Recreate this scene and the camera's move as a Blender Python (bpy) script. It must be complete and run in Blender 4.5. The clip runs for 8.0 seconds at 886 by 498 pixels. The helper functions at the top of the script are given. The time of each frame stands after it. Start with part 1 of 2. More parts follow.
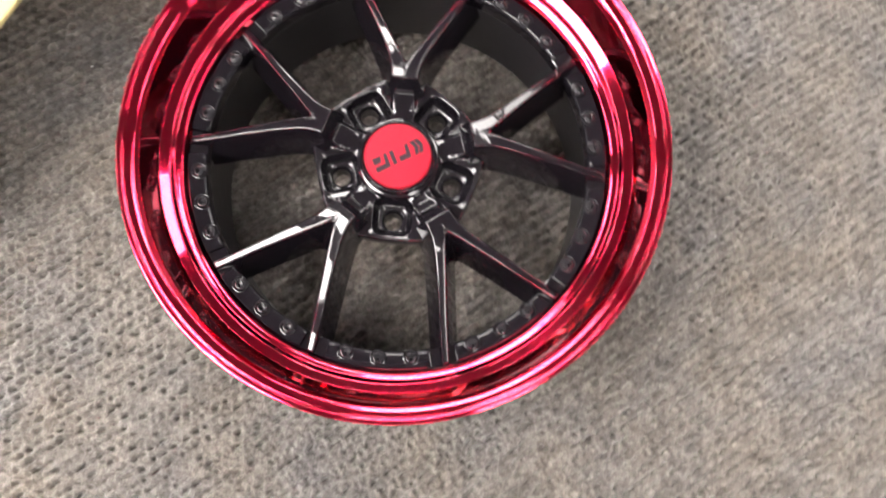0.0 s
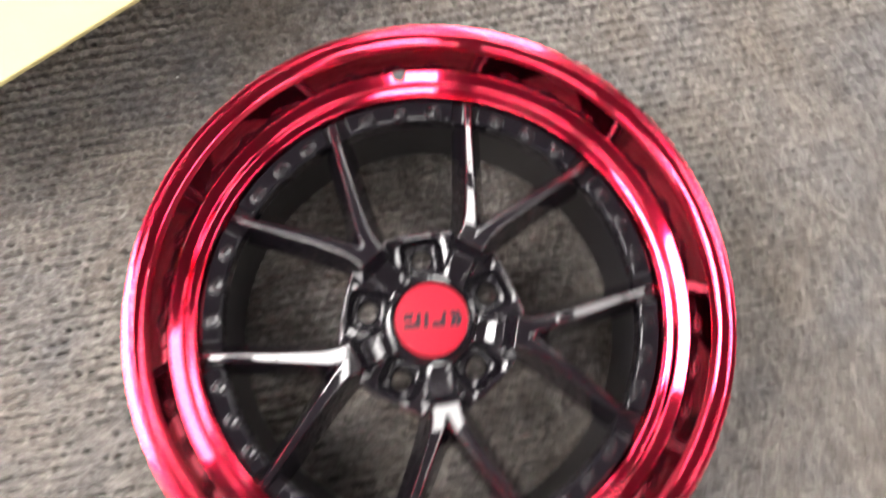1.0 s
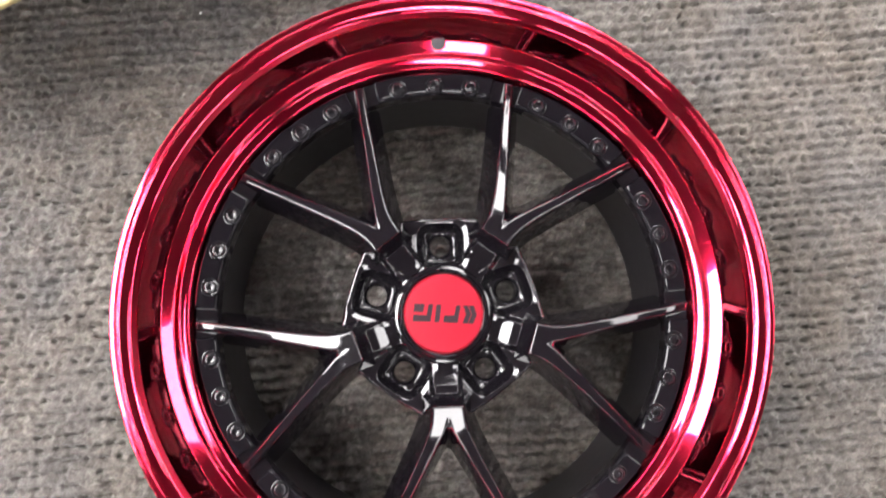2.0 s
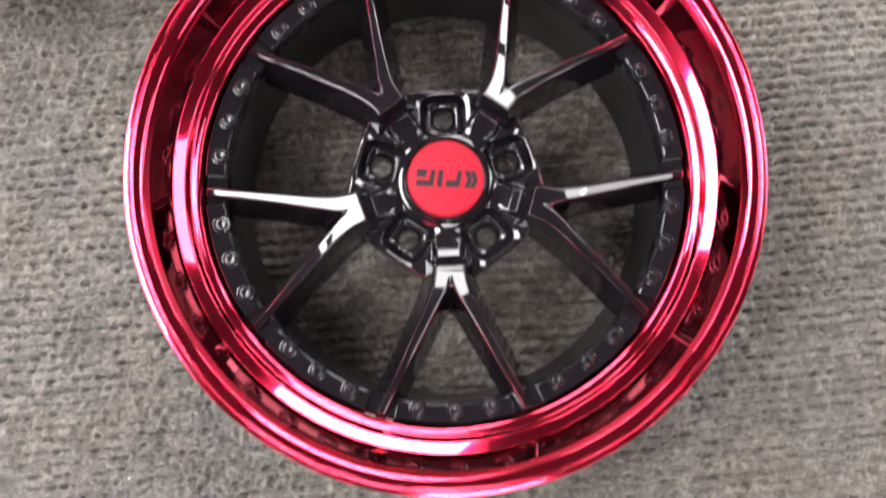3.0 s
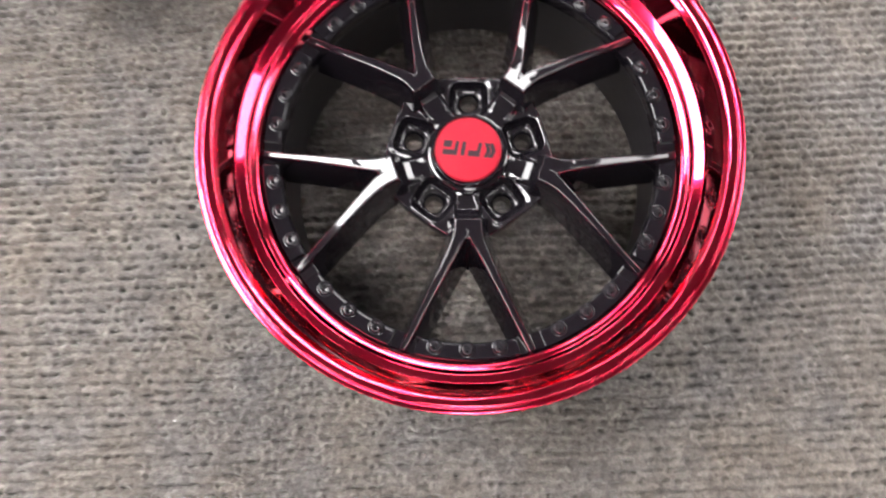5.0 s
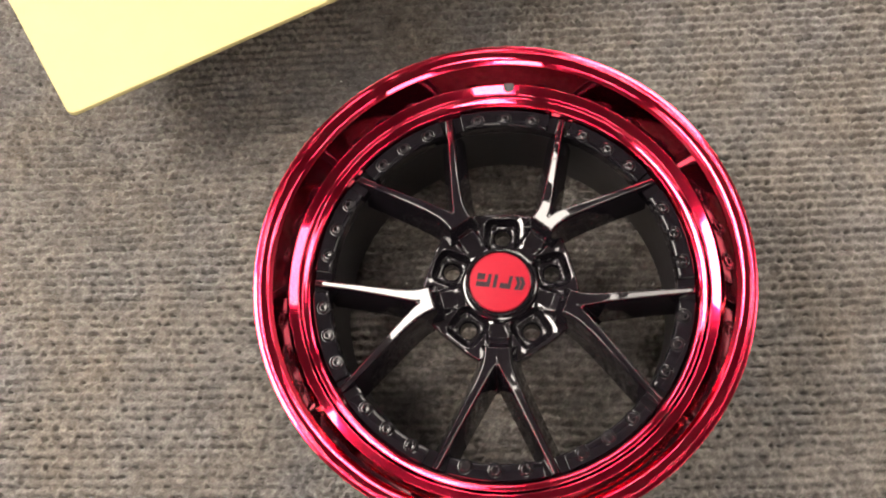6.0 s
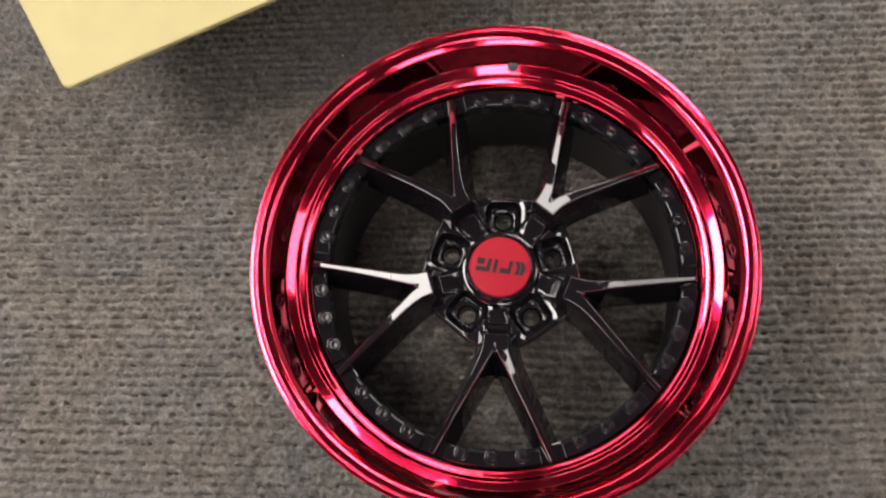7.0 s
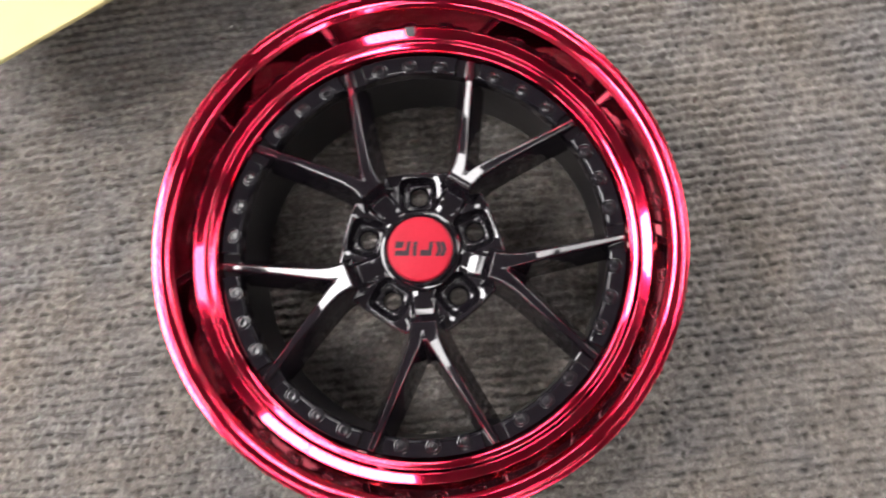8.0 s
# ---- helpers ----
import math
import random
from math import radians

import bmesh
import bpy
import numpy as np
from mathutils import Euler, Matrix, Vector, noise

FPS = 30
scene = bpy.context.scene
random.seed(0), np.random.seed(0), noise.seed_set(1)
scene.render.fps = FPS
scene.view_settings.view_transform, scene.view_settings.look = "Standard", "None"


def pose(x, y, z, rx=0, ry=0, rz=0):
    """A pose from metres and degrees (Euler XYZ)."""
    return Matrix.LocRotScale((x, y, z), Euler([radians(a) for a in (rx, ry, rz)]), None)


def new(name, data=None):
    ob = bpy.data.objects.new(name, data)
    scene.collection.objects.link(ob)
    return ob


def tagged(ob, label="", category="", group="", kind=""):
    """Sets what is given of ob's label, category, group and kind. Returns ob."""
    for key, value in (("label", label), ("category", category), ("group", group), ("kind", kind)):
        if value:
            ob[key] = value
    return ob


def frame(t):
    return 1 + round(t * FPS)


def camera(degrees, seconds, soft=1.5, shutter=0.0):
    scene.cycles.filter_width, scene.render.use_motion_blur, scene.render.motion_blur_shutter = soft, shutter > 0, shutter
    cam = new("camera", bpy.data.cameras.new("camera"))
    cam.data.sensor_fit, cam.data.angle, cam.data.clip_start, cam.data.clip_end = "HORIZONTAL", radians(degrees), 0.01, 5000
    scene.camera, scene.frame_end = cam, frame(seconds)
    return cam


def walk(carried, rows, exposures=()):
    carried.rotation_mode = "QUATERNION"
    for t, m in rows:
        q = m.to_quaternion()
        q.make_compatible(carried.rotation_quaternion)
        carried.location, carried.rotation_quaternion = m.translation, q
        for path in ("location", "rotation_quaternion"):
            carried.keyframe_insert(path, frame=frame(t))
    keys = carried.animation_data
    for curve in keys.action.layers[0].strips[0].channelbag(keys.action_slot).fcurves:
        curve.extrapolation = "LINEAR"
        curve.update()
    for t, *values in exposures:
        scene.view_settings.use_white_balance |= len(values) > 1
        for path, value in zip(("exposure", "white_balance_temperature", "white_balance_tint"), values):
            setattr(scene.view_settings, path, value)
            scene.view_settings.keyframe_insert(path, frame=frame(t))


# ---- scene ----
cam = camera(54.347, 8.0, soft=1.85, shutter=0.8)
# seconds, eye (m), turn (degrees); the wheel's axis stands at the origin, the carpet at z = 0
ROWS = [
    (0, 0.0375, -0.2269, 0.9547, 10.14, -1.14, 2.66),
    (0.5, 0.0166, -0.2154, 0.9614, 11.74, -2.84, 10.59),
    (1, 0.0158, -0.0596, 0.9096, 9.40, -1.57, 24.66),
    (1.2, 0.0083, -0.0171, 0.8821, 8.54, -1.39, 27.25),
    (2.3, -0.0083, -0.0350, 0.8566, 4.94, -1.53, 31.51),
    (2.5, 0.0089, -0.0502, 0.8608, 4.72, -1.15, 31.38),
    (3, 0.0514, -0.1009, 0.8694, 4.56, -0.51, 31.32),
    (3.5, 0.0731, -0.1486, 0.8847, 5.38, -0.38, 29.57),
    (4, 0.0838, -0.2029, 0.9186, 7.90, -0.29, 28.15),
    (4.2, 0.0869, -0.2118, 0.9207, 8.83, -0.25, 28.75),
    (5.3, 0.1437, -0.1875, 0.9908, 11.57, 4.98, 35.39),
    (5.5, 0.1460, -0.1762, 1.0134, 12.14, 8.67, 35.41),
    (6, 0.1540, -0.1583, 1.0365, 16.42, 5.93, 36.20),
    (6.5, 0.1523, -0.1451, 1.0309, 16.33, 6.35, 36.88),
    (7, 0.1420, -0.1385, 1.0296, 14.10, 5.86, 37.11),
    (7.5, 0.1392, -0.1110, 1.0188, 11.20, 5.27, 34.84),
    (8, 0.1245, -0.0613, 0.9943, 7.94, 3.84, 29.82),
]
# seconds, stops, white balance (kelvin, tint)
EXPOSURES = [(0.0, 0.17, 6600, 13), (0.5, 0.2, 6600, 13), (1.0, 0.08, 6500, 13), (2.5, -0.1, 6300, 13), (3.5, -0.18, 6300, 13), (4.2, -0.24, 6300, 13), (5.5, -0.05, 6450, 13), (6.0, -0.4, 7150, 13), (6.5, -0.9, 7400, 13), (7.0, -1.08, 6700, 13), (7.5, -0.85, 6450, 13), (8.0, -0.4, 6350, 13)]
walk(cam, [(t, pose(x, y, z, rx, ry, rz)) for t, x, y, z, rx, ry, rz in ROWS], EXPOSURES)

# ---- world and light ----
world = bpy.data.worlds.new("world")
scene.world = world
world.use_nodes = True
world.node_tree.nodes["Background"].inputs["Color"].default_value = (0.5, 0.52, 0.55, 1)
world.node_tree.nodes["Background"].inputs["Strength"].default_value = 0.05

CEIL = 2.65
LAMP = 20.5
ROOM = -20.0  # the room's turn against the wheel's axes
# fields of panels under the ceiling, then added rows along the room's far sides: centre x, y, size, turn (degrees),
# panels side by side, share of the lamp strength
LIGHTS = [(-1.785, -0.64, 2.13, 1.12, 0, 2, 1.85), (-0.42, 1.64, 0.66, 0.80, 0, 1, 1.25), (-0.92, 2.84, 1.84, 0.84, 0, 3, 1.3), (1.72, 1.74, 1.20, 0.95, 0, 1, 0.6), (0.98, 1.27, 0.45, 0.42, 0, 1, 0.8), (0.74, -1.08, 0.42, 1.42, 22, 1, 1.0)]
# unseen fill lamps, added to brighten the open carpet more than the wheel's inside
LIGHTS += [(x, y, sx, sy, 0, 1, share) for k in (-3.2, 0.0, 3.2)
           for x, y, sx, sy, share in ((-5.3, k, 1.0, 2.6, 1.0), (5.3, k, 1.0, 2.6, 0.8), (k, -5.3, 2.6, 1.0, 1.0), (k, 5.3, 2.6, 1.0, 0.9))]


# ---- materials ----
def material(name):
    m = bpy.data.materials.new(name)
    m.use_nodes = True
    return m, m.node_tree.nodes, m.node_tree.links, m.node_tree.nodes["Principled BSDF"]


def node(nodes, kind, **values):
    n = nodes.new(kind)
    for k, v in values.items():
        n.inputs[k].default_value = v
    return n


def ramp(nodes, links, source, stops):
    r = nodes.new("ShaderNodeValToRGB")
    while len(r.color_ramp.elements) < len(stops):
        r.color_ramp.elements.new(0.5)
    for e, (at, c) in zip(r.color_ramp.elements, stops):
        e.position, e.color = at, (*c, 1)
    links.new(source, r.inputs["Fac"])
    return r.outputs["Color"]


def bump(nodes, links, source, bsdf, strength, distance):
    b = node(nodes, "ShaderNodeBump", Strength=strength, Distance=distance)
    links.new(source, b.inputs["Height"])
    links.new(b.outputs["Normal"], bsdf.inputs["Normal"])


def make_carpet():
    m, n, l, p = material("carpet")
    geo = n.new("ShaderNodeNewGeometry")
    fine = node(n, "ShaderNodeTexNoise", Scale=420.0, Detail=3.0, Roughness=0.7)
    mid = node(n, "ShaderNodeTexNoise", Scale=150.0, Detail=3.0, Roughness=0.65)
    big = node(n, "ShaderNodeTexNoise", Scale=7.0, Detail=3.0, Roughness=0.6)
    for t in (mid, big):
        l.new(geo.outputs["Position"], t.inputs["Vector"])
    # the strands of the yarn run across the rows
    along = node(n, "ShaderNodeMapping", Rotation=(0, 0, radians(-36)), Scale=(1.0, 0.4, 1.0))
    l.new(geo.outputs["Position"], along.inputs["Vector"])
    l.new(along.outputs["Vector"], fine.inputs["Vector"])
    yarn = ramp(n, l, mid.outputs["Fac"], [(0.30, (0.090, 0.081, 0.075)), (0.50, (0.125, 0.115, 0.107)), (0.70, (0.164, 0.153, 0.143))])
    worn = ramp(n, l, big.outputs["Fac"], [(0.32, (0.90, 0.925, 0.97)), (0.5, (1.0, 0.99, 0.97)), (0.68, (1.0, 0.95, 0.88))])
    mix = n.new("ShaderNodeMix")
    mix.data_type, mix.blend_type = "RGBA", "MULTIPLY"
    mix.inputs[0].default_value = 1.0
    l.new(yarn, mix.inputs[6])
    l.new(worn, mix.inputs[7])
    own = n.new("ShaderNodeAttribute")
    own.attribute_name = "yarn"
    mix3 = n.new("ShaderNodeMix")
    mix3.data_type, mix3.blend_type = "RGBA", "MULTIPLY"
    mix3.inputs[0].default_value = 1.0
    l.new(mix.outputs[2], mix3.inputs[6])
    # the 0.0 stop darkens the plain sheet by the shade its missing gaps would hold
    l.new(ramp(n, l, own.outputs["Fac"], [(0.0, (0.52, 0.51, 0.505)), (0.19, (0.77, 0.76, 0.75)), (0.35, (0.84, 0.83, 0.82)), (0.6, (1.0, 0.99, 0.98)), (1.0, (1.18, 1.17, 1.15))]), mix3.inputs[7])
    speck = ramp(n, l, fine.outputs["Fac"], [(0.3, (0.68, 0.68, 0.68)), (0.5, (1, 1, 1)), (0.72, (1.28, 1.28, 1.28))])
    mix2 = n.new("ShaderNodeMix")
    mix2.data_type, mix2.blend_type = "RGBA", "MULTIPLY"
    mix2.inputs[0].default_value = 1.0
    l.new(mix3.outputs[2], mix2.inputs[6])
    l.new(speck, mix2.inputs[7])
    l.new(mix2.outputs[2], p.inputs["Base Color"])
    p.inputs["Roughness"].default_value = 0.95
    p.inputs["Specular IOR Level"].default_value = 0.15
    p.inputs["Sheen Weight"].default_value = 0.15
    bump(n, l, fine.outputs["Fac"], p, 0.5, 0.002)
    return m


def make_red_chrome():
    m, n, l, p = material("red_chrome")
    geo = n.new("ShaderNodeNewGeometry")
    dust = node(n, "ShaderNodeTexNoise", Scale=60.0, Detail=6.0, Roughness=0.7)
    l.new(geo.outputs["Position"], dust.inputs["Vector"])
    l.new(ramp(n, l, dust.outputs["Fac"], [(0.35, (0.045, 0.045, 0.045)), (0.75, (0.09, 0.09, 0.09))]), p.inputs["Roughness"])
    p.inputs["Base Color"].default_value = (0.97, 0.0135, 0.075, 1)
    p.inputs["Metallic"].default_value = 1.0
    p.inputs["Coat Weight"].default_value = 1.0
    p.inputs["Coat Roughness"].default_value = 0.015
    return m


def make_black(name, base, rough, coat, gloss=0.5):
    m, n, l, p = material(name)
    geo = n.new("ShaderNodeNewGeometry")
    dust = node(n, "ShaderNodeTexNoise", Scale=90.0, Detail=5.0, Roughness=0.7)
    l.new(geo.outputs["Position"], dust.inputs["Vector"])
    l.new(ramp(n, l, dust.outputs["Fac"], [(0.4, (rough,) * 3), (0.8, (rough + 0.04,) * 3)]), p.inputs["Roughness"])
    p.inputs["Base Color"].default_value = (*base, 1)
    p.inputs["Coat Weight"].default_value = coat
    p.inputs["Coat Roughness"].default_value = 0.04
    p.inputs["Specular IOR Level"].default_value = gloss
    return m


def make_plain(name, base, rough, metal=0.0, grain=80.0, depth=0.0004, spread=0.08, gloss=0.5):
    m, n, l, p = material(name)
    geo = n.new("ShaderNodeNewGeometry")
    t = node(n, "ShaderNodeTexNoise", Scale=grain, Detail=4.0, Roughness=0.6)
    l.new(geo.outputs["Position"], t.inputs["Vector"])
    low, high = [tuple(c * k for c in base) for k in (1 - spread, 1 + spread)]
    l.new(ramp(n, l, t.outputs["Fac"], [(0.3, low), (0.7, high)]), p.inputs["Base Color"])
    p.inputs["Roughness"].default_value = rough
    p.inputs["Metallic"].default_value = metal
    p.inputs["Specular IOR Level"].default_value = gloss
    bump(n, l, t.outputs["Fac"], p, 0.3, depth)
    return m


def make_glow(share):
    m, n, l, p = material("light_diffuser")
    p.inputs["Base Color"].default_value = (0.9, 0.9, 0.88, 1)
    p.inputs["Emission Color"].default_value = (1.0, 0.97, 0.94, 1)
    p.inputs["Emission Strength"].default_value = LAMP * share
    return m


CARPET = make_carpet()
RED = make_red_chrome()
BLACK = make_black("gloss_black", (0.0056, 0.0045, 0.0062), 0.025, 0.0, 0.62)
SATIN = make_black("face_black", (0.006, 0.0052, 0.0068), 0.05, 0.0, 0.22)
BARREL = make_black("barrel_black", (0.012, 0.011, 0.013), 0.35, 0.2)
BOLT = make_black("bolt_black", (0.012, 0.011, 0.013), 0.10, 0.0, 0.40)
CAP_RED = make_plain("cap_red", (0.29, 0.0025, 0.0145), 0.5, 0.0, 200.0, 0.0001, 0.03, 0.2)
LOGO = make_plain("logo_dark", (0.02, 0.008, 0.012), 0.5, 0.0, 200.0, 0.0001, 0.05, 0.2)
SILVER = make_plain("cap_edge_metal", (0.35, 0.33, 0.34), 0.15, 1.0, 200.0, 0.0001)
YELLOW = make_plain("pale_yellow_laminate", (0.365, 0.312, 0.136), 0.6, 0.0, 30.0, 0.0002, 0.03)
FLUFF = make_plain("white_fluff", (0.8, 0.79, 0.77), 0.9)
VALVE_GREY = make_plain("dull_grey_rubber", (0.06, 0.06, 0.065), 0.5)
GREY_METAL = make_plain("grey_metal", (0.25, 0.25, 0.26), 0.4, 0.8)
WALL = make_plain("wall_paint", (0.32, 0.31, 0.30), 0.8, 0.0, 12.0, 0.0005, 0.04)
TILE = make_plain("ceiling_tile", (0.32, 0.316, 0.312), 0.9, 0.0, 140.0, 0.002, 0.08)


# ---- building helpers ----
def mesh_of(name, bm, mat, angle=30.0):
    bmesh.ops.recalc_face_normals(bm, faces=bm.faces[:])
    me = bpy.data.meshes.new(name)
    bm.to_mesh(me)
    bm.free()
    me.materials.append(mat)
    me.polygons.foreach_set("use_smooth", [True] * len(me.polygons))
    me.set_sharp_from_angle(angle=radians(angle))
    return me


def part(name, bm, mat, parent=None, label="", m=None, angle=30.0):
    """Links a bmesh, or a mesh made before, as one object under a thing or a part."""
    me = mesh_of(name, bm, mat, angle) if isinstance(bm, bmesh.types.BMesh) else bm
    ob = new(name, me)
    if parent is not None:
        ob.parent = parent
    if m is not None:
        ob.matrix_basis = m
    if label:
        ob["label"] = label
    return ob


def lathe(profile, segs=192, closed=False, bm=None, at=(0, 0)):
    """A profile of (radius, z) turned about the upright axis through at."""
    bm = bm or bmesh.new()
    rings = []
    for r, z in profile:
        if r < 1e-6:
            rings.append([bm.verts.new((at[0], at[1], z))] * segs)
        else:
            rings.append([bm.verts.new((at[0] + r * math.cos(2 * math.pi * k / segs), at[1] + r * math.sin(2 * math.pi * k / segs), z)) for k in range(segs)])
    pairs = list(zip(rings, rings[1:])) + ([(rings[-1], rings[0])] if closed else [])
    for a, b in pairs:
        for k in range(segs):
            j = (k + 1) % segs
            f = []
            for v in (a[k], a[j], b[j], b[k]):
                if v not in f:
                    f.append(v)
            if len(f) > 2:
                bm.faces.new(f)
    return bm


def loft(sections, bm=None, caps=True):
    """Skins closed loops of points, each with as many points as the next."""
    bm = bm or bmesh.new()
    loops = [[bm.verts.new(p) for p in s] for s in sections]
    for a, b in zip(loops, loops[1:]):
        for k in range(len(a)):
            j = (k + 1) % len(a)
            bm.faces.new((a[k], a[j], b[j], b[k]))
    if caps:
        bm.faces.new(loops[0][::-1])
        bm.faces.new(loops[-1])
    return bm


def smooth_path(rows, count):
    """Catmull-Rom through rows of numbers, count steps between two of them."""
    a = np.array(rows, float)
    p = np.vstack([2 * a[0] - a[1], a, 2 * a[-1] - a[-2]])
    made = []
    for i in range(1, len(p) - 2):
        for s in range(count):
            t = s / count
            made.append(0.5 * (2 * p[i] + (p[i + 1] - p[i - 1]) * t + (2 * p[i - 1] - 5 * p[i] + 4 * p[i + 1] - p[i + 2]) * t * t + (3 * p[i] - p[i - 1] - 3 * p[i + 1] + p[i + 2]) * t ** 3))
    made.append(a[-1])
    return made


def box_bm(x0, x1, y0, y1, z0, z1, bevel=0.0, bm=None):
    bm = bm or bmesh.new()
    made = bmesh.ops.create_cube(bm, size=1.0, matrix=Matrix.Translation(((x0 + x1) / 2, (y0 + y1) / 2, (z0 + z1) / 2)) @ Matrix.Diagonal((x1 - x0, y1 - y0, z1 - z0, 1)))
    if bevel:
        edges = list({e for v in made["verts"] for e in v.link_edges})
        bmesh.ops.bevel(bm, geom=edges, offset=bevel, segments=2, affect="EDGES")
    return bm


def structure(name, bm, mat, label, category):
    return tagged(part(name, bm, mat, None, "", pose(0, 0, 0, 0, 0, ROOM)), label, category, "", "structure")


# ---- the room ----
X0, X1, Y0, Y1 = -7.6, 7.6, -7.6, 7.6


def carpet_floor():
    """Loop-pile carpet: rows of staggered yarn loops where the camera looks, a plain sheet beyond."""
    rows, loop, step, turn = 0.0114, 0.0126, 0.0014, radians(36)
    u = np.arange(-0.95, 0.951, step)
    v = np.arange(-0.78, 0.901, step)
    U, V = np.meshgrid(u, v, indexing="ij")
    rng = np.random.default_rng(4)

    def cloud(size, seed):
        g = np.random.default_rng(seed).random((int(2.2 / size) + 3, int(2.2 / size) + 3))
        a, b = (U + 1.05) / size, (V + 1.0) / size
        i, j = a.astype(int), b.astype(int)
        s, t = a - i, b - j
        s, t = s * s * (3 - 2 * s), t * t * (3 - 2 * t)
        return (g[i, j] * (1 - s) + g[i + 1, j] * s) * (1 - t) + (g[i, j + 1] * (1 - s) + g[i + 1, j + 1] * s) * t

    uu = U + 0.0028 * (cloud(0.009, 11) - 0.5) + 0.003 * (cloud(0.03, 1) - 0.5) + 0.010 * (cloud(0.2, 2) - 0.5)
    vv = V + 0.0018 * (cloud(0.008, 12) - 0.5) + 0.0022 * (cloud(0.025, 3) - 0.5) + 0.010 * (cloud(0.25, 5) - 0.5)
    i0 = np.floor(vv / rows).astype(int)
    shift, lattice = 0.35 * rng.random(2000), rng.random((5, 2000, 600))
    best = np.full(U.shape, 9.0)
    yarn, Z, crease, pillow = (np.zeros(U.shape) for _ in range(4))
    # ribs of loops: a crease where two loops of a rib meet, and a dark gap where the crease meets the next rib
    for di in (-1, 0, 1):
        i = i0 + di
        a = uu / loop + 0.5 * (i % 2) + shift[i + 900]
        j0 = np.floor(a).astype(int)
        for dj in (-1, 0, 1):
            j = j0 + dj
            deep, aside, off, wide, shade = (g[i + 900, j + 300] for g in lattice)
            du = (a - j - 0.5 - 0.50 * (aside - 0.5)) * loop
            dv = vv - (i + 0.5 + 0.20 * (off - 0.5)) * rows
            gap = np.exp(-((du / (0.0026 + 0.0032 * wide)) ** 4 + (dv / (0.0017 + 0.0012 * shade)) ** 4) ** 0.65)
            Z = np.minimum(Z, -0.0095 * (0.10 + 0.90 * deep) * gap)
            crease = np.maximum(crease, np.exp(-(du / 0.0017) ** 2 - (dv / 0.0060) ** 4))
            near = np.abs(du) / loop + np.abs(dv) / rows
            yarn = np.where(near < best, shade, yarn)
            # each loop is a small pillow of its own height, tipped along the rib or across it
            top = 0.0016 * (1 - np.clip(np.abs(du) / (0.56 * loop), 0, 1) ** 3) * (1 - np.clip(np.abs(dv) / (0.60 * rows), 0, 1) ** 3)
            pillow = np.where(near < best, top + 0.0012 * (wide - 0.5) + 0.24 * dv + 0.20 * (off - 0.5) * du, pillow)
            best = np.minimum(best, near)
    Z = Z + pillow + 0.0012 * np.cos(2 * math.pi * vv / rows) - 0.0012 * crease + 0.0013 * (cloud(0.006, 7) - 0.5) + 0.0009 * (cloud(0.0035, 9) - 0.5) + 0.002 * (cloud(0.12, 8) - 0.5)
    nx, ny = U.shape
    c, s = math.cos(turn), math.sin(turn)
    co = np.stack([U * c - V * s, U * s + V * c, Z], -1).reshape(-1, 3)
    k = np.arange(nx * ny).reshape(nx, ny)
    quads = np.stack([k[:-1, :-1], k[1:, :-1], k[1:, 1:], k[:-1, 1:]], -1).reshape(-1, 4)
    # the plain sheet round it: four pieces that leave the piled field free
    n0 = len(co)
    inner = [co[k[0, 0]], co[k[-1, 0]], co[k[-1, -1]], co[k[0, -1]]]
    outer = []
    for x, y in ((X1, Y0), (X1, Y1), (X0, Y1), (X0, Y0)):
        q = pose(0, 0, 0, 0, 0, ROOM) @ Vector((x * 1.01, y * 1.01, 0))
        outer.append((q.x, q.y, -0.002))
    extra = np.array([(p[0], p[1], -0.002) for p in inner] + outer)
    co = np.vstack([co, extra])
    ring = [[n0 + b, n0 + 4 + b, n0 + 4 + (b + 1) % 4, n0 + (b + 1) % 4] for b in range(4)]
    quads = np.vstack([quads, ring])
    me = bpy.data.meshes.new("floor")
    me.vertices.add(len(co))
    me.vertices.foreach_set("co", co.astype(np.float32).ravel())
    me.loops.add(quads.size)
    me.loops.foreach_set("vertex_index", quads.astype(np.int32).ravel())
    me.polygons.add(len(quads))
    me.polygons.foreach_set("loop_start", np.arange(0, quads.size, 4, dtype=np.int32))
    me.polygons.foreach_set("use_smooth", np.ones(len(quads), bool))
    me.update(calc_edges=True)
    me.validate()
    # 0.0 on the plain sheet: a darker tone in place of the pile's shade
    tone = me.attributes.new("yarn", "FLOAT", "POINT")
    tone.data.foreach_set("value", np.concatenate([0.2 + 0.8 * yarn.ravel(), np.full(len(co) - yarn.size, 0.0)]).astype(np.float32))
    me.materials.append(CARPET)
    return tagged(new("floor", me), "grey-brown loop-pile office carpet with worn patches", "carpet", "", "structure")


carpet_floor()
T = 0.12
structure("wall_north", box_bm(X0 - T, X1 + T, Y1, Y1 + T, -0.02, CEIL), WALL, "plain dull grey painted wall", "wall")
structure("wall_south", box_bm(X0 - T, X1 + T, Y0 - T, Y0, -0.02, CEIL), WALL, "plain dull grey painted wall", "wall")
structure("wall_east", box_bm(X1, X1 + T, Y0, Y1, -0.02, CEIL), WALL, "plain dull grey painted wall", "wall")
structure("wall_west", box_bm(X0 - T, X0, Y0, Y1, -0.02, CEIL), WALL, "plain dull grey painted wall", "wall")
structure("ceiling", box_bm(X0 - T, X1 + T, Y0 - T, Y1 + T, CEIL, CEIL + 0.1), TILE, "dull grey mineral-fibre tile ceiling", "ceiling")


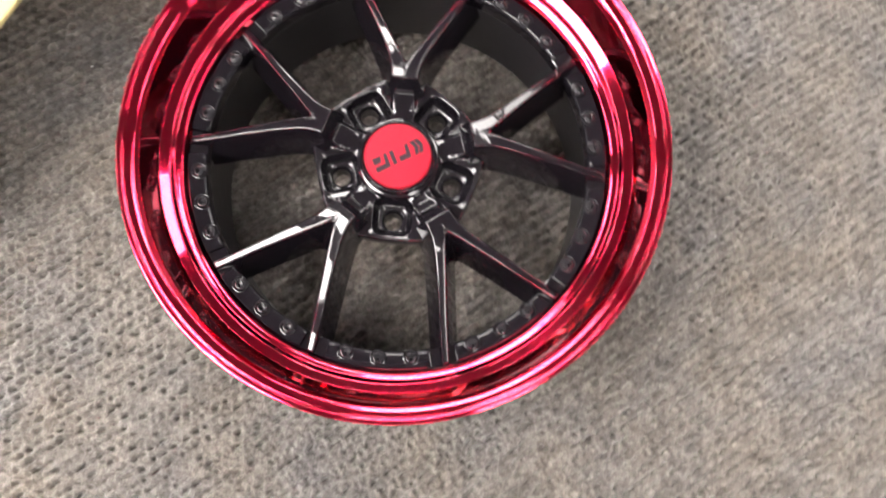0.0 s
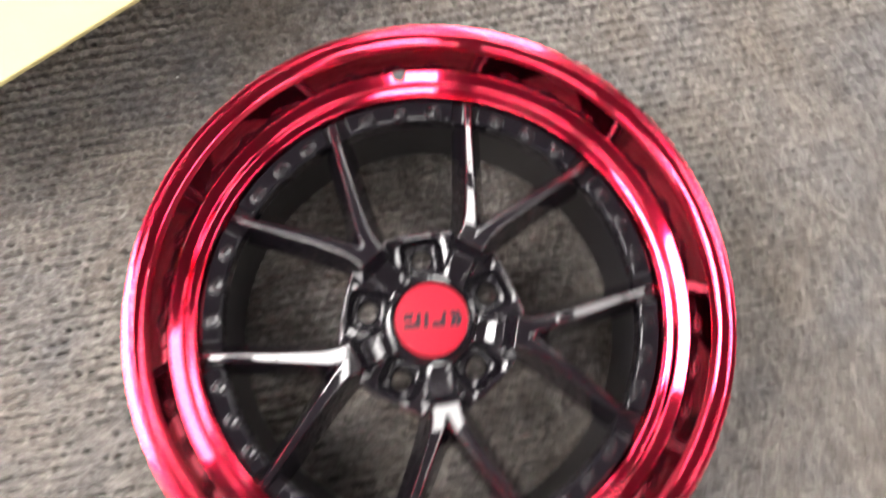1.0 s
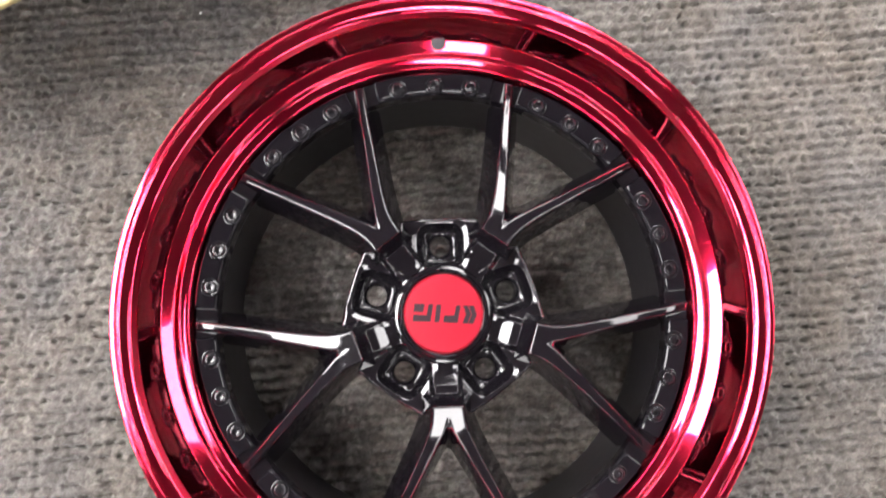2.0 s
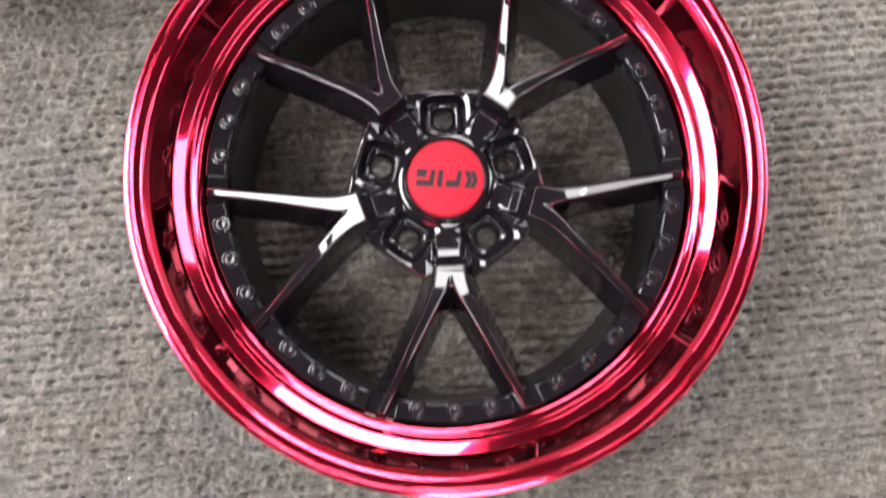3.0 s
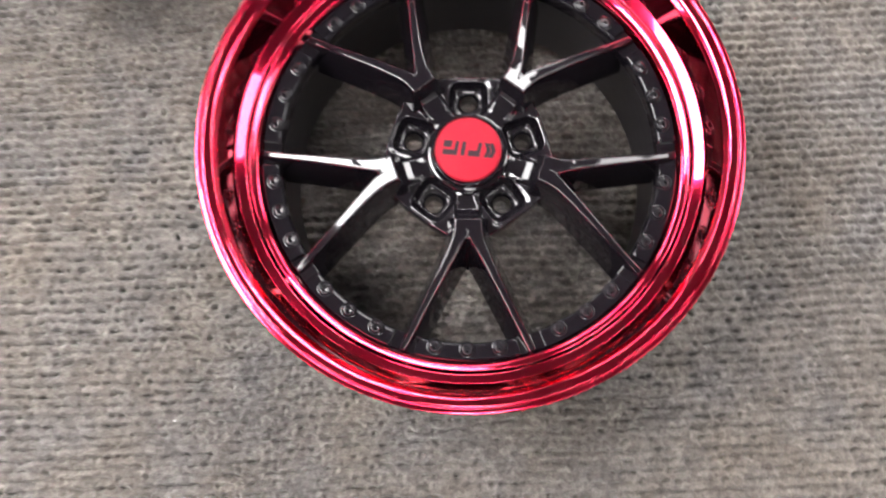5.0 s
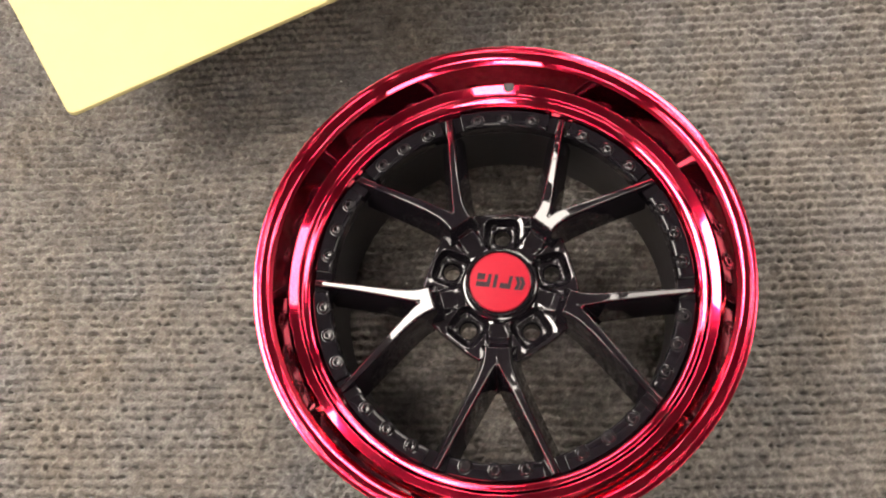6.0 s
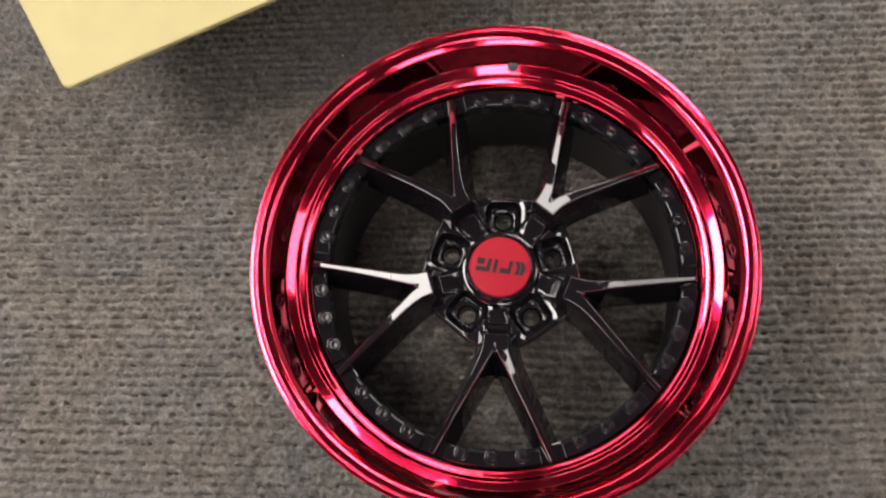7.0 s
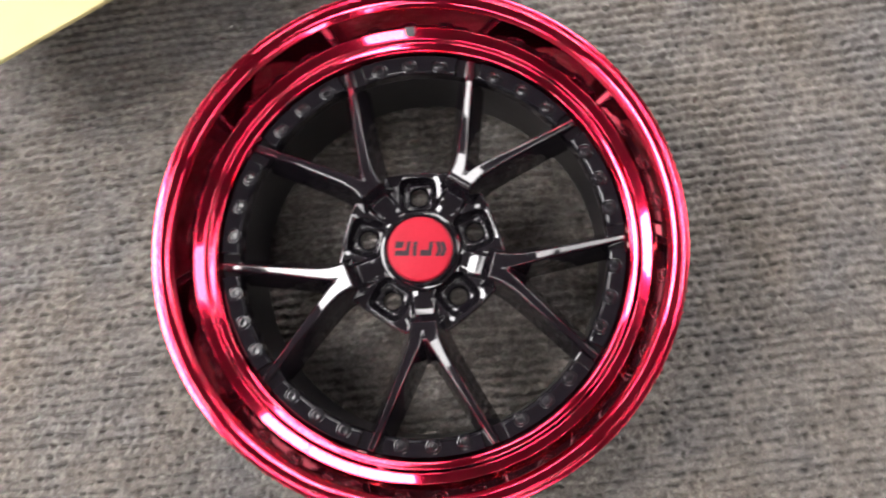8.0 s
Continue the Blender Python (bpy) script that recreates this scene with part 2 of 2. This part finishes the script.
def ceiling_light(x, y, sx, sy, turn, share):
    thing = new("ceiling_light")
    thing.matrix_basis = pose(x, y, CEIL, 0, 0, turn)
    a, b = sx / 2, sy / 2
    bm = bmesh.new()
    for x0, x1, y0, y1 in ((-a, -a + 0.012, -b, b), (a - 0.012, a, -b, b), (-a + 0.012, a - 0.012, -b, -b + 0.012), (-a + 0.012, a - 0.012, b - 0.012, b)):
        box_bm(x0, x1, y0, y1, -0.012, -0.002, 0.0, bm)
    part("frame", bm, TILE, thing, "grey metal frame")
    part("diffuser", box_bm(-a + 0.013, a - 0.013, -b + 0.013, b - 0.013, -0.035, -0.004, 0.006), make_glow(share), thing, "glowing white diffuser panel")
    return tagged(thing, "unseen lit white wraparound fluorescent light under the ceiling", "ceiling light", "ceiling lights")


for x, y, sx, sy, turn, count, share in LIGHTS:
    for k in range(count):
        ceiling_light(x + sx * ((k + 0.5) / count - 0.5), y, sx / count, sy, turn, share)


# ---- the wheel ----
PHASE = 33.6  # direction of the first spoke's tip; the others follow every 36 degrees clockwise
AXES = [PHASE - 18 - 72 * k for k in range(5)]

wheel = tagged(new("wheel"), "gloss black Y-spoke alloy wheel with candy red stepped lip on carpet", "car wheel")


def filleted(corners, segs=7, hold=0.00025):
    """Rounds the corners (radius, z, fillet) of a closed profile and pins the flat stretches between them."""
    made = []
    for k, (r, z, f) in enumerate(corners):
        c = Vector((r, z))
        a, b = Vector(corners[k - 1][:2]) - c, Vector(corners[(k + 1) % len(corners)][:2]) - c
        la, lb = a.length, b.length
        a, b = a / la, b / lb
        cut = min(f, la * 0.45, lb * 0.45)
        h = min(hold, la * 0.04, lb * 0.04)
        made.append(c + a * (cut + h))
        for s in range(segs + 1):
            t = s / segs
            made.append(c + a * cut * (1 - t) ** 2 + b * cut * t ** 2)
        made.append(c + b * (cut + h))
    return [(p.x, p.y) for p in made]


# radius, z and rounding of the stepped lip, from its underside over the bead and inwards
LIP = filleted([(0.2405, 0.2040, 0.0005), (0.2468, 0.2052, 0.0022), (0.2469, 0.2173, 0.0026), (0.2424, 0.2173, 0.0010), (0.2413, 0.2161, 0.0006), (0.2404, 0.2161, 0.0005),
                (0.2395, 0.2168, 0.0005), (0.2332, 0.2152, 0.0024), (0.2284, 0.2098, 0.0010), (0.2198, 0.1807, 0.0006), (0.2112, 0.1757, 0.0010),
                (0.2078, 0.1715, 0.0012), (0.2040, 0.1697, 0.0020), (0.2009, 0.1672, 0.0014), (0.1995, 0.1590, 0.0006), (0.1990, 0.1550, 0.0005), (0.2020, 0.1540, 0.0005),
                (0.2120, 0.1660, 0.0005), (0.2240, 0.1740, 0.0005), (0.2320, 0.2000, 0.0005)])
lip = part("lip", lathe(LIP, 256, True), RED, wheel, "candy red chrome stepped outer lip", angle=60.0)
BARREL_PROFILE = [(0.2400, 0.2035), (0.2345, 0.2010), (0.2335, 0.1800), (0.2270, 0.1650), (0.2100, 0.1520), (0.1930, 0.1380), (0.1915, 0.0360), (0.2240, 0.0240), (0.2290, 0.0180),
                  (0.2310, 0.0150), (0.2400, 0.0130), (0.2455, 0.0100), (0.2465, 0.0050), (0.2450, 0.0005), (0.2410, 0.0005), (0.2360, 0.0060), (0.2230, 0.0120),
                  (0.2180, 0.0180), (0.1855, 0.0330), (0.1850, 0.1385), (0.2000, 0.1530), (0.2240, 0.1690), (0.2325, 0.1990)]
part("barrel", lathe(BARREL_PROFILE, 160, True), BARREL, wheel, "black rim barrel")
part("face_ring", lathe([(0.1818, 0.1400), (0.1985, 0.1400), (0.1988, 0.1570), (0.1980, 0.1582), (0.1828, 0.1552), (0.1818, 0.1545)], 192, True), BLACK, wheel, "gloss black outer ring of the face", angle=14.0)


def ring_segment():
    """A raised piece of the outer ring between two spokes, centred on +x, its ends chamfered."""
    half = radians(14.6)
    sections = []
    for a, drop in [(-half, 0.0045), (-half + 0.0008, 0.0016), (-half + 0.0026, 0.0004)] + [(-half + 0.006 + (2 * half - 0.012) * k / 20, 0.0) for k in range(21)] + [(half - 0.0026, 0.0004), (half - 0.0008, 0.0016), (half, 0.0045)]:
        prof = [(0.1814, 0.1545), (0.1814, 0.1557), (0.1816, 0.1569), (0.1822, 0.1581), (0.1831, 0.1590), (0.1843, 0.1596), (0.1856, 0.1599), (0.1978, 0.1620), (0.1986, 0.1614), (0.1986, 0.1545)]
        sections.append([(r * math.cos(a), r * math.sin(a), max(z - drop, 0.1545)) for r, z in prof])
    return loft(sections)


segment_mesh = mesh_of("rim_segment", ring_segment(), SATIN)


def ring_bolt():
    """A small socket-head bolt on its washer, in a shallow counterbore's raised edge."""
    bm = lathe([(0.0078, 0.1595), (0.0077, 0.1611), (0.0073, 0.1616), (0.0068, 0.1617), (0.0064, 0.1612), (0.0060, 0.1602), (0.0053, 0.1602), (0.0051, 0.1620), (0.0047, 0.1627), (0.0040, 0.1630), (0.0031, 0.1629)], 24)
    # hexagonal socket
    loft([[(r * math.cos(math.pi * k / 3), r * math.sin(math.pi * k / 3), z) for k in range(6)] for r, z in ((0.0032, 0.1629), (0.0028, 0.1625), (0.0027, 0.1606), (0.0005, 0.1604))], bm, caps=False)
    return bm


bolt_mesh = mesh_of("bolt", ring_bolt(), BOLT, 40.0)
for k in range(10):
    mid = PHASE - 18 - 36 * k
    part("rim_segment", segment_mesh, SATIN, wheel, "", pose(0, 0, 0, 0, 0, mid))
    for d in (-9.2, 0.0, 9.2):
        a = radians(mid + d)
        part("bolt", bolt_mesh, BOLT, wheel, "", pose(0.1880 * math.cos(a), 0.1880 * math.sin(a), 0, 0, 0, mid + d))


def sheet_mesh(name, co, keep, mat, angle):
    """A mesh of a grid of points, without the cells that have a corner outside keep."""
    rows, cols = keep.shape
    k = np.arange(rows * cols).reshape(rows, cols)
    whole = keep[:-1, :-1] & keep[1:, :-1] & keep[1:, 1:] & keep[:-1, 1:]
    quads = np.stack([k[:-1, :-1], k[1:, :-1], k[1:, 1:], k[:-1, 1:]], -1)[whole]
    used = np.unique(quads)
    where = np.zeros(rows * cols, int)
    where[used] = np.arange(len(used))
    me = bpy.data.meshes.new(name)
    me.from_pydata(co.reshape(-1, 3)[used].tolist(), [], where[quads].tolist())
    me.materials.append(mat)
    me.polygons.foreach_set("use_smooth", [True] * len(me.polygons))
    me.set_sharp_from_angle(angle=radians(angle))
    return me


def spoke_sheet():
    """One cast Y, its axis along +x: a flat elbow that splits into two tapering legs with sloped flanks, out to the ring."""
    # along, sideways, half width of the top, z of the top
    leg = [(0.0600, 0.0062, 0.0062, 0.1926), (0.0725, 0.0062, 0.0062, 0.1907), (0.0790, 0.0066, 0.0063, 0.1898), (0.0880, 0.0084, 0.0060, 0.1884), (0.1000, 0.0138, 0.0050, 0.1862),
           (0.1180, 0.0230, 0.0043, 0.1821), (0.1450, 0.0372, 0.0036, 0.1743), (0.1680, 0.0493, 0.0033, 0.1668), (0.1780, 0.0545, 0.0032, 0.1639), (0.1990, 0.0655, 0.0032, 0.1588)]
    fine = np.array(smooth_path(leg, 6))
    x, y = np.meshgrid(np.arange(0.0585, 0.1995, 0.00055), np.arange(-0.0788, 0.0789, 0.00055), indexing="ij")
    reach, outer = [], []
    for side in (1, -1):
        d, o = np.full(x.shape, -1.0), np.zeros(x.shape)
        for (ax, ay, aw, _), (bx, by, bw, _) in zip(fine, fine[1:]):
            wx, wy = bx - ax, by - ay
            t = np.clip(((x - ax) * wx + (y * side - ay) * wy) / (wx * wx + wy * wy), 0, 1)
            here = aw + (bw - aw) * t - np.hypot(x - ax - t * wx, y * side - ay - t * wy)
            o = np.where(here > d, np.clip(((y * side - ay) * wx - (x - ax) * wy) / math.hypot(wx, wy), -0.006, 0.006), o)
            d = np.maximum(d, here)
        reach.append(d)
        outer.append(o)
    # the two legs melt into one another at the crotch
    blend = np.maximum(0.006 - np.abs(reach[0] - reach[1]), 0)
    d = np.maximum(reach[0], reach[1]) + blend ** 2 / 0.024
    d = np.minimum(np.minimum(d, x - 0.0709), 0.1984 - np.hypot(x, y))
    drop = np.interp(-d, [-0.0014, -0.0010, -0.0005, 0.0, 0.0006, 0.0011, 0.0030, 0.0052, 0.0105], [0.0, 0.0001, 0.0004, 0.0010, 0.0022, 0.0044, 0.0130, 0.0235, 0.0520])
    # the elbow is flat, the tops of the legs lean outwards
    lean = np.interp(x, [0.084, 0.104], [0.0, math.tan(radians(5.0))]) * np.where(reach[0] > reach[1], outer[0], outer[1])
    z = np.interp(x, fine[:, 0], fine[:, 3]) - drop - lean
    return sheet_mesh("spoke", np.stack([x, y, z], -1), d > -0.0104, BLACK, 40.0)


spoke_mesh = spoke_sheet()
for a in AXES:
    part("spoke", spoke_mesh, BLACK, wheel, "", pose(0, 0, 0, 0, 0, a))


def hub_sheet():
    """The cast hub face: five rounded bays round the bolt holes, ramps up to the roots of the spokes, its edge scalloped."""
    turn, u = np.meshgrid(np.radians(np.arange(0, 360.01, 0.4)), np.linspace(0, 1, 130), indexing="ij")
    off = np.degrees(np.abs((turn - radians(AXES[0]) + radians(36) + radians(36)) % radians(72) - radians(36)))
    edge = 0.0782 / np.cos(np.radians(np.minimum(off, 12.0))) + 0.0150 * (np.clip(off - 11.0, 0, 25) / 25) ** 2.0
    r = 0.0300 + u * (edge - 0.0300)
    px, py = r * np.cos(np.radians(off)) - 0.0555, r * np.sin(np.radians(off))
    inside = (1 - (np.abs(px / 0.0192) ** 4 + np.abs(py / 0.0198) ** 4) ** 0.25) * 0.0195
    hole = np.hypot(px - 0.0010, py)
    # the bay's side: a rounded shoulder, a steep wall and a wide fillet down to the floor
    side = np.array(smooth_path([(-0.0040, 0.0), (-0.0031, 0.00008), (-0.0023, 0.00032), (-0.0008, 0.0008), (0.0006, 0.0013), (0.0013, 0.0024), (0.0022, 0.0056), (0.0036, 0.0100), (0.0052, 0.0128), (0.0074, 0.0145), (0.0100, 0.0151), (0.0200, 0.0152)], 8))
    z = 0.1594 - np.interp(inside, side[:, 0], side[:, 1])
    # the outer edge is rounded off
    out = np.clip(0.0034 - (edge - r), 0, 0.0034) / 0.0034
    z -= 0.0034 * (1 - np.sqrt(np.maximum(1 - out ** 2 * 0.98, 0)))
    # a hollow ramp from the collar up to each spoke's elbow
    aside = r * np.sin(np.radians(36 - off))
    along = r * np.cos(np.radians(36 - off))
    width = np.clip((0.0142 - aside) / 0.0056, 0, 1)
    width = width * width * (3 - 2 * width)
    climb = np.interp(along, [0.0400, 0.0480, 0.0560, 0.0630, 0.0680, 0.0715, 0.0740, 0.0790], [0.0, 0.0010, 0.0034, 0.0078, 0.0136, 0.0200, 0.0200, 0.0])
    z += climb * width
    co = np.stack([r * np.cos(turn), r * np.sin(turn), z], -1)
    # the skirt below the edge
    for grow, low in ((0.0004, 0.1530), (0.0006, 0.1450), (-0.0006, 0.1385), (-0.0050, 0.1345)):
        q = (edge + grow)[:, -1:]
        co = np.concatenate([co, np.stack([q * np.cos(turn[:, -1:]), q * np.sin(turn[:, -1:]), np.full(q.shape, low)], -1)], 1)
    keep = np.concatenate([hole > 0.0098, np.ones((len(turn), 4), bool)], 1)
    return sheet_mesh("hub_web", co, keep, BLACK, 60.0)


part("hub_web", hub_sheet(), BLACK, wheel, "scalloped black hub face with five square pockets")
seat_mesh = mesh_of("lug_seat", lathe([(0.0118, 0.1439), (0.0116, 0.1446), (0.0112, 0.1449), (0.0107, 0.1447), (0.0092, 0.1424), (0.0086, 0.1412), (0.0083, 0.1395), (0.0082, 0.1200)], 40), BLACK, 40.0)
for a in AXES:
    b = radians(a - 36)
    part("lug_seat", seat_mesh, BLACK, wheel, "", pose(0.0565 * math.cos(b), 0.0565 * math.sin(b), 0))

part("hub", lathe([(0.0, 0.158), (0.0330, 0.1580), (0.0352, 0.1560), (0.0356, 0.1400), (0.0356, 0.118), (0.0, 0.118)], 96), BLACK, wheel, "gloss black hub body")
part("cap_seat", lathe([(0.0328, 0.1580), (0.0328, 0.1714), (0.0331, 0.1722), (0.0337, 0.1727), (0.0344, 0.1727), (0.0350, 0.1722), (0.0354, 0.1712), (0.0358, 0.1668), (0.0363, 0.1658), (0.0372, 0.1654), (0.0384, 0.1652), (0.0390, 0.1646), (0.0394, 0.1630), (0.0398, 0.1575)], 96), BLACK, wheel, "black collar round the centre cap")
cap = part("centre_cap", lathe([(0.0, 0.1745), (0.0150, 0.1743), (0.0260, 0.1737), (0.0302, 0.1732), (0.0312, 0.1722), (0.0315, 0.1690), (0.0315, 0.1600)], 96), CAP_RED, wheel, "flat red centre cap with a dark emblem")
part("cap_edge", lathe([(0.0315, 0.1690), (0.0315, 0.1722), (0.0319, 0.1727), (0.0323, 0.1722), (0.0323, 0.1690)], 96), SILVER, cap, "thin bright edge of the cap")


def emblem():
    """Slanted dark bars and a pair of chevrons, as the cap's plain emblem."""
    bm = bmesh.new()

    def bar(points):
        low = [bm.verts.new((x, y, 0.1741)) for x, y in points]
        top = [bm.verts.new((x, y, 0.1747)) for x, y in points]
        bm.faces.new(top)
        for k in range(len(points)):
            j = (k + 1) % len(points)
            bm.faces.new((low[k], low[j], top[j], top[k]))

    h = 0.0070
    for x in (-0.0262, -0.0216):
        bar([(x, 0), (x + 0.0026, -h), (x + 0.0066, -h), (x + 0.0040, 0), (x + 0.0066, h), (x + 0.0026, h)])
    bar([(-0.0132, -h), (-0.0096, -h), (-0.0082, 0.0012), (-0.0006, 0.0012), (0.0002, h), (-0.0112, h)])
    bar([(0.0020, -h), (0.0060, -h), (0.0072, h), (0.0032, h)])
    bar([(0.0085, -h), (0.0122, -h), (0.0136, 0.0018), (0.0238, 0.0018), (0.0244, h), (0.0102, h)])
    bar([(0.0150, -h), (0.0234, -h), (0.0240, -0.0004), (0.0164, -0.0004)])
    return bm


part("emblem", emblem(), LOGO, cap, "dark slanted emblem bars", pose(0, 0, 0, 0, 0, 209.0))

VALVE = 122.5
bm = lathe([(0.0, 0.0012), (0.0036, 0.0012), (0.0042, 0.0005), (0.0058, 0.0003), (0.0062, -0.0010), (0.0062, -0.0040)], 24)
part("valve", bm, VALVE_GREY, wheel, "small grey valve in the lip", pose(0, 0, 0, 0, 0, VALVE) @ pose(0.2172, 0, 0.1802, 0, -38, 0))


# ---- the low table at the wheel's side ----
def low_table():
    thing = new("low_table")
    thing.location = (-0.509, -0.122, 0.0)
    a, b = radians(59.7), radians(158.0)
    e1, e2 = Vector((math.cos(a), math.sin(a))), Vector((math.cos(b), math.sin(b)))
    corners = [Vector((0, 0)), e1 * 0.75, e1 * 0.75 + e2 * 0.6, e2 * 0.6]
    outline = []
    for k, c in enumerate(corners):
        p, q = (corners[k - 1] - c).normalized(), (corners[(k + 1) % 4] - c).normalized()
        for s in range(6):
            t = s / 5
            outline.append(c + p * 0.010 * (1 - t) ** 2 + q * 0.010 * t ** 2)
    centre = sum(corners, Vector((0, 0))) / 4

    def loop(z, grow):
        return [(*(c + (c - centre).normalized() * grow), z) for c in outline]

    part("tabletop", loft([loop(0.184, -0.0015), loop(0.1855, 0), loop(0.1895, 0), loop(0.191, -0.0015)]), YELLOW, thing, "pale yellow laminate top")
    stem = lathe([(0.0, 0.1835), (0.05, 0.1835), (0.05, 0.178), (0.02, 0.174), (0.018, 0.03), (0.03, 0.016), (0.12, 0.008), (0.125, 0.0), (0.0, 0.0)], 48, at=centre)
    part("pedestal", stem, GREY_METAL, thing, "grey metal pedestal")
    return tagged(thing, "low table with a thin pale yellow top standing on the carpet", "table")


low_table()


def lint(x, y, size, turn):
    """A tiny fleck of white fluff on the carpet's pile."""
    bm = bmesh.new()
    bmesh.ops.create_icosphere(bm, subdivisions=2, radius=1.0)
    for v in bm.verts:
        v.co *= 0.75 + 0.5 * noise.noise(v.co * 1.7 + Vector((x * 40, y * 40, 0)))
        v.co = Vector((v.co.x * size, v.co.y * size * 0.6, v.co.z * size * 0.4))
    ob = part("lint", bm, FLUFF, None, "", pose(x, y, 0.002, 0, 0, turn))
    return tagged(ob, "tiny white fleck of lint on the carpet", "lint", "lint flecks")


for x, y, size, turn in ((-0.367, 0.138, 0.0020, 20), (-0.124, -0.392, 0.0016, 70)):
    lint(x, y, size, turn)
